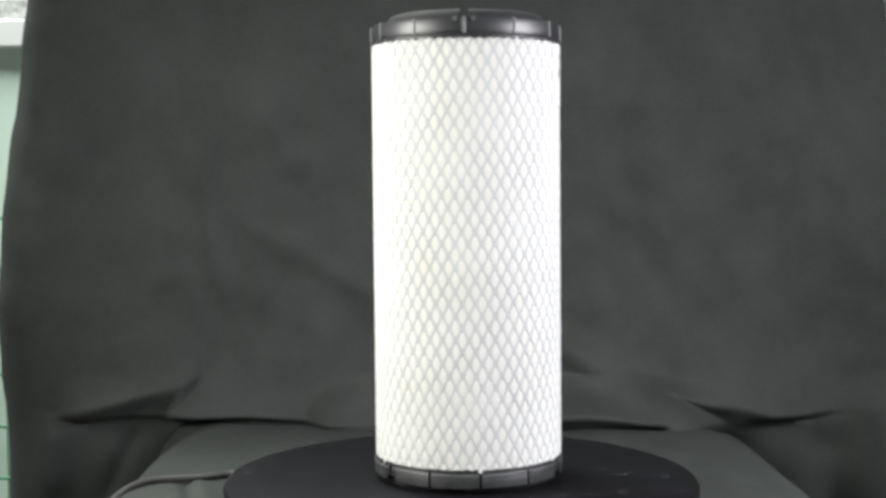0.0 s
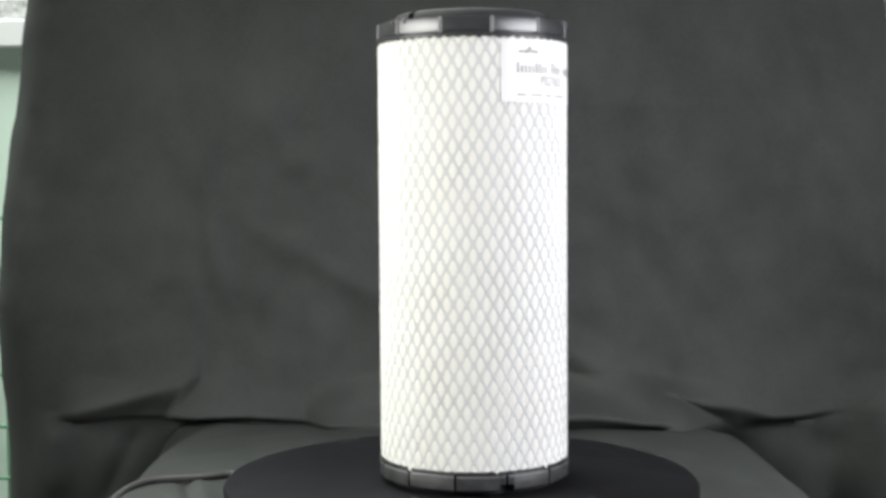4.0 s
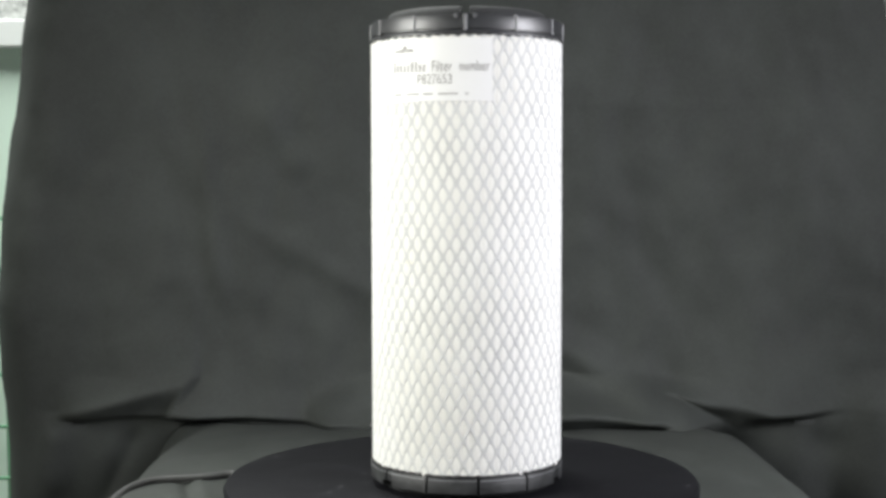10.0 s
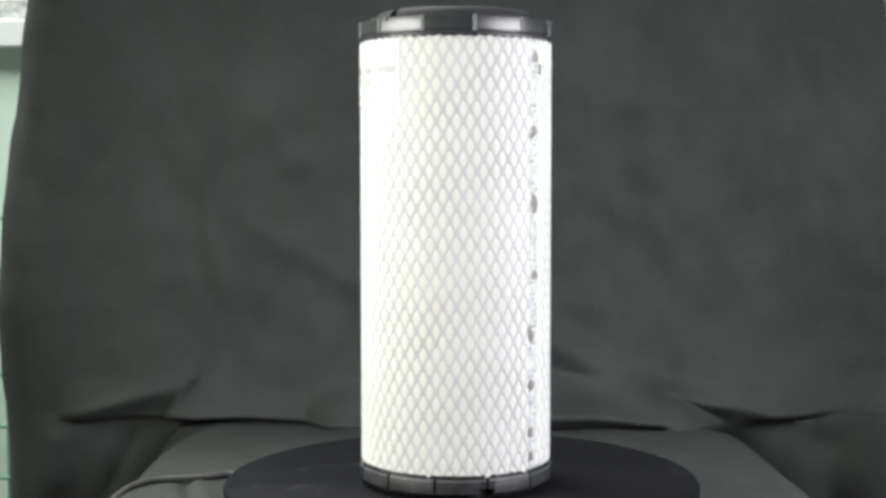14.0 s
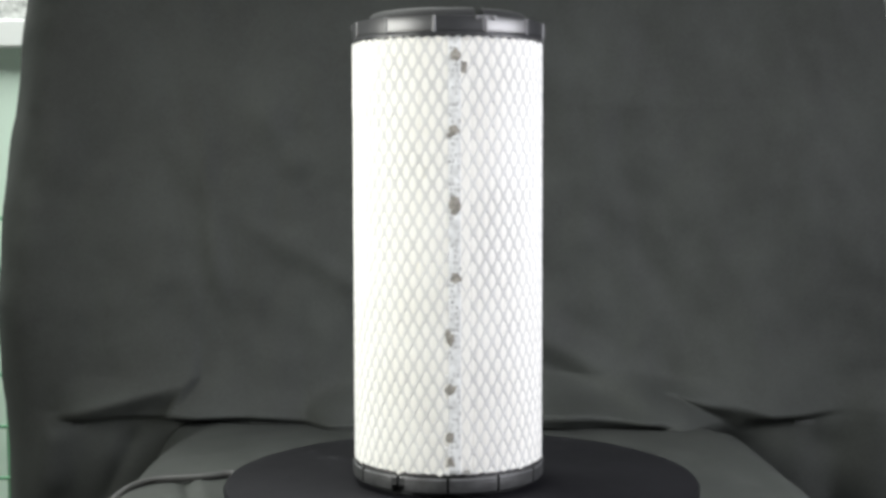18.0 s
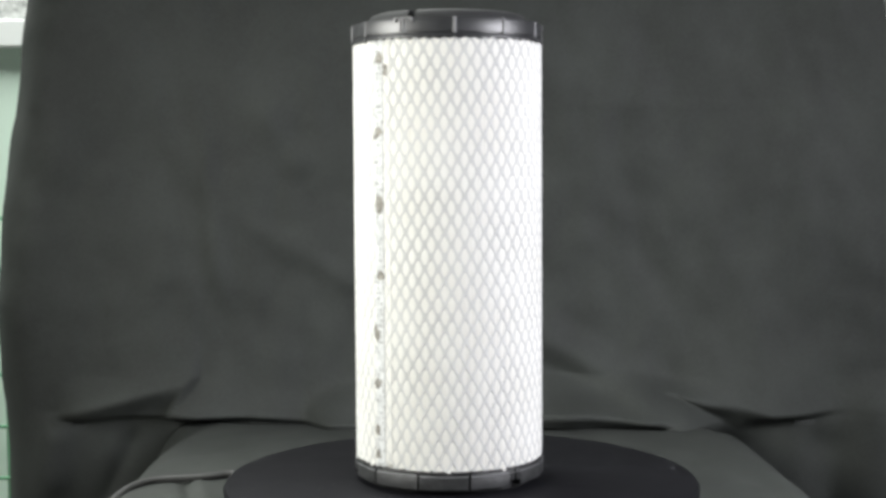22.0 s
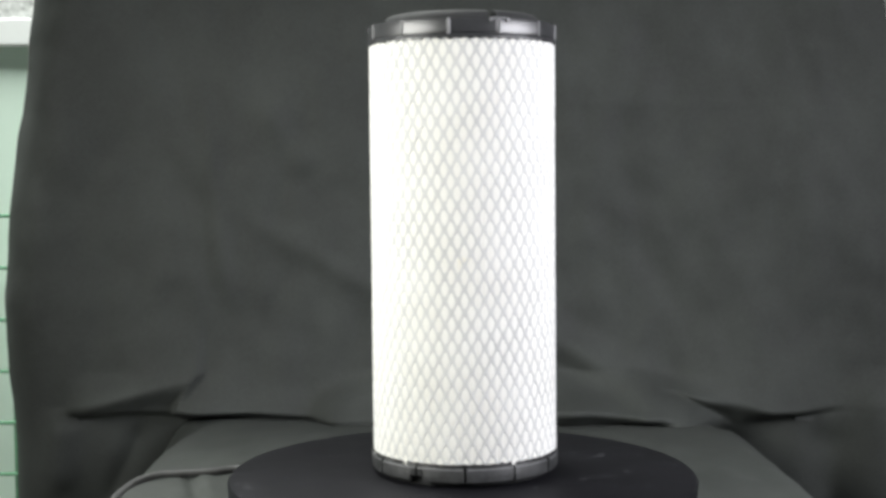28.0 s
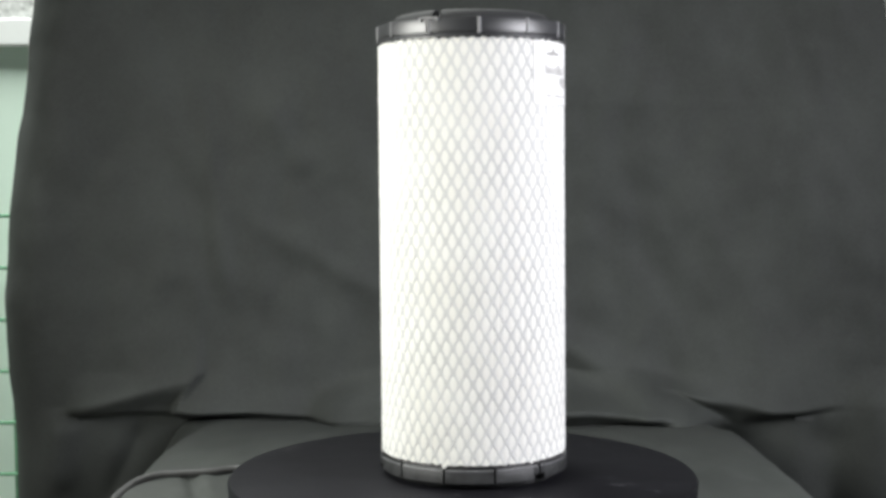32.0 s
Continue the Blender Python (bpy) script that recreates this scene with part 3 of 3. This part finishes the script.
def build_label(parent):
    r = R_NET + 0.0007
    label = sharpen(hang("label", mesh_from("label", *drum_patch(296.6, 226.0, 0.2868, 0.3325, r, 0.0004)), PAPER, parent, "white paper label with grey print"), 25)
    hang("writing", drum_text("Filter", 260.4, 248.9, 0.3083, 0.3157, r + 0.00015), INK, label, "grey printed words")
    hang("writing", drum_text("number", 244.5, 227.6, 0.3087, 0.3158, r + 0.00015), INK, label, "grey printed words")
    hang("writing", drum_text("P827653", 269.5, 248.9, 0.2994, 0.3064, r + 0.00015), INK, label, "grey printed number")
    # a brand's word and mark as plain bars
    for k in range(9):
        a = 286.8 - 2.59 * k
        tall = 0.0072 if k in (0, 5, 6) else 0.0050
        hang("bar", mesh_from("bar", *drum_patch(a, a - 1.5, 0.3084, 0.3084 + tall, r + 0.00015, 0.0001, 2, 1), False), STROKE, label)
    for a0, a1, z0, z1 in ((285.6, 282.3, 0.3230, 0.3244), (281.7, 278.5, 0.3226, 0.3252), (279.2, 277.0, 0.3244, 0.3274), (277.7, 272.1, 0.3230, 0.3249)):
        hang("bar", mesh_from("bar", *drum_patch(a0, a1, z0, z1, r + 0.00015, 0.0001, 4, 1), False), INK, label)
    for a0, a1 in ((286.3, 280.5), (277.3, 268.4), (266.0, 260.0), (256.8, 245.6), (241.4, 239.6)):
        hang("bar", mesh_from("bar", *drum_patch(a0, a1, 0.2916, 0.2928, r + 0.00015, 0.0001, 4, 1), False), STROKE, label)


def blob(degrees, z, wide, tall, deep, seed, r=0.0735, lumps=1):
    """A flat uneven smear of glue on the drum, of one or more lumps that run into one another."""
    verts, faces, rings, n = [], [], 5, 22
    rand = random.Random(seed)
    for lump in range(lumps):
        first, size = len(verts), 1.0 if lump == 0 else rand.uniform(0.35, 0.6)
        da = 0 if lump == 0 else rand.uniform(-0.5, 0.5) * wide / r * 57.3
        dz = 0 if lump == 0 else rand.uniform(-0.6, 0.6) * tall
        for i in range(rings + 1):
            q = i / rings
            for s in range(n):
                t = TAU * s / n
                c, v = math.cos(t), math.sin(t)
                f = q * size * (1 + 0.35 * noise.noise(Vector((c * 1.7, v * 1.7, seed * 7.3 + lump))) + 0.2 * noise.noise(Vector((c * 4, v * 4, seed * 3.1 + lump))))
                rr = r + deep * (1 - q ** 2) + 0.00025 * noise.noise(Vector((s * 0.9, i, seed)))
                verts.append(on_drum(rr, degrees + da + math.degrees(wide / 2 * f * c / r), z + dz + tall / 2 * f * v))
        for i in range(rings):
            for s in range(n):
                s2 = (s + 1) % n
                a = first + i * n
                faces.append((a + s, a + s2, a + n + s2, a + n + s))
    return mesh_from("glue_spot", verts, faces)


def build_seam(parent):
    # the overlap of the paper, with a ladder of grey print that is rubbed away in places
    hang("seam", mesh_from("seam", *drum_patch(143.4, 136.4, BODY_LOW, BODY_HIGH, R_NET + 0.00055, 0.0009, 10, 60)), SEAM, parent, "pale grey glued seam of the paper")
    hang("seam_flap", mesh_from("seam_flap", *drum_patch(136.5, 131.2, BODY_LOW + 0.001, BODY_HIGH - 0.001, R_NET + 0.00032, 0.0006, 8, 60)), MEDIA, parent, "white paper flap beside the seam")
    rand = random.Random(5)
    for k in range(77):
        z = BODY_LOW + 0.004 + 0.0041 * k
        for a in (142.2, 140.2, 138.2):
            if rand.random() < 0.62 + 0.3 * noise.noise(Vector((z * 40, a, 0))):
                a2, h = a + rand.uniform(-0.4, 0.4) + (0.9 if k % 2 else 0), rand.uniform(0.0018, 0.0034)
                hang("seam_mark", mesh_from("seam_mark", *drum_patch(a2, a2 - rand.uniform(1.0, 2.0), z, z + h, R_NET + 0.00063, 0.0002, 2, 1), False), MARK, parent)
    spots = ((139.3, 0.3208, 0.0085, 0.0100), (134.6, 0.3120, 0.0050, 0.0110), (140.2, 0.2666, 0.0085, 0.0075), (139.5, 0.2129, 0.0110, 0.0120),
             (139.4, 0.1594, 0.0080, 0.0100), (142.6, 0.1141, 0.0075, 0.0105), (142.7, 0.0772, 0.0075, 0.0085), (142.8, 0.0419, 0.0065, 0.0095), (142.6, 0.0238, 0.0060, 0.0070))
    for k, (a, z, w, h) in enumerate(spots):
        hang("glue_spot", blob(a, z, w * 0.88, h * 0.88, 0.0003, k, R_NET + 0.00068, 3), GLUE, parent, "brown glue spot on the seam")
    for k, (a, z, w, h) in enumerate(((275.3, 0.171, 0.008, 0.013), (304.3, 0.167, 0.012, 0.006), (160.0, 0.166, 0.010, 0.010), (158.0, 0.235, 0.006, 0.012), (24.0, 0.168, 0.012, 0.012))):
        hang("glue_stain", blob(a, z, w, h, 0.0002, k + 20, R_NET - 0.0001), STAIN, parent, "pale yellow glue stain")


def build_fray(parent):
    """Tips of paper and glue that hang over the lower edge."""
    for k, (a, w, h) in enumerate(((354.2, 0.0075, 0.0052), (174.0, 0.0070, 0.0042), (148.5, 0.0060, 0.0036), (62.0, 0.0060, 0.0050),
                                   (266.0, 0.0050, 0.0040), (300.0, 0.0045, 0.0036), (96.0, 0.0050, 0.0038), (208.0, 0.0045, 0.0040))):
        hang("paper_tip", blob(a, BODY_LOW + 0.0006, 0.7 * w, 0.75 * h, 0.0003, k + 40, 0.0739), MEDIA, parent, "white paper tip over the lower cap")


def build_filter():
    thing = tagged(new("air_filter"), "tall white cylindrical air filter with black end caps on the turntable", "air filter")
    build_media(thing)
    build_net(thing)
    build_caps(thing)
    build_label(thing)
    build_seam(thing)
    build_fray(thing)
    return thing


air_filter = build_filter()

# ---- what moves ----
SPEED = 12.012          # degrees a second, clockwise seen from above
OFF, OFF_ANGLE = 0.0106, 53.87
LEAN = Matrix.Rotation(radians(0.262), 4, Vector((-0.332, -0.943, 0.0)))


def motions():
    rows, turns = [], []
    for i in range(33):
        t = i * 1.0
        a = radians(OFF_ANGLE - SPEED * t)
        rows.append((t, pose(AXIS[0] + OFF * math.cos(a), AXIS[1] + OFF * math.sin(a), 0.0001, 0, 0, -SPEED * t) @ LEAN))
        turns.append((t, pose(0, 0, 0, 0, 0, -SPEED * t)))
    walk(air_filter, rows)
    walk(platter, turns)


motions()
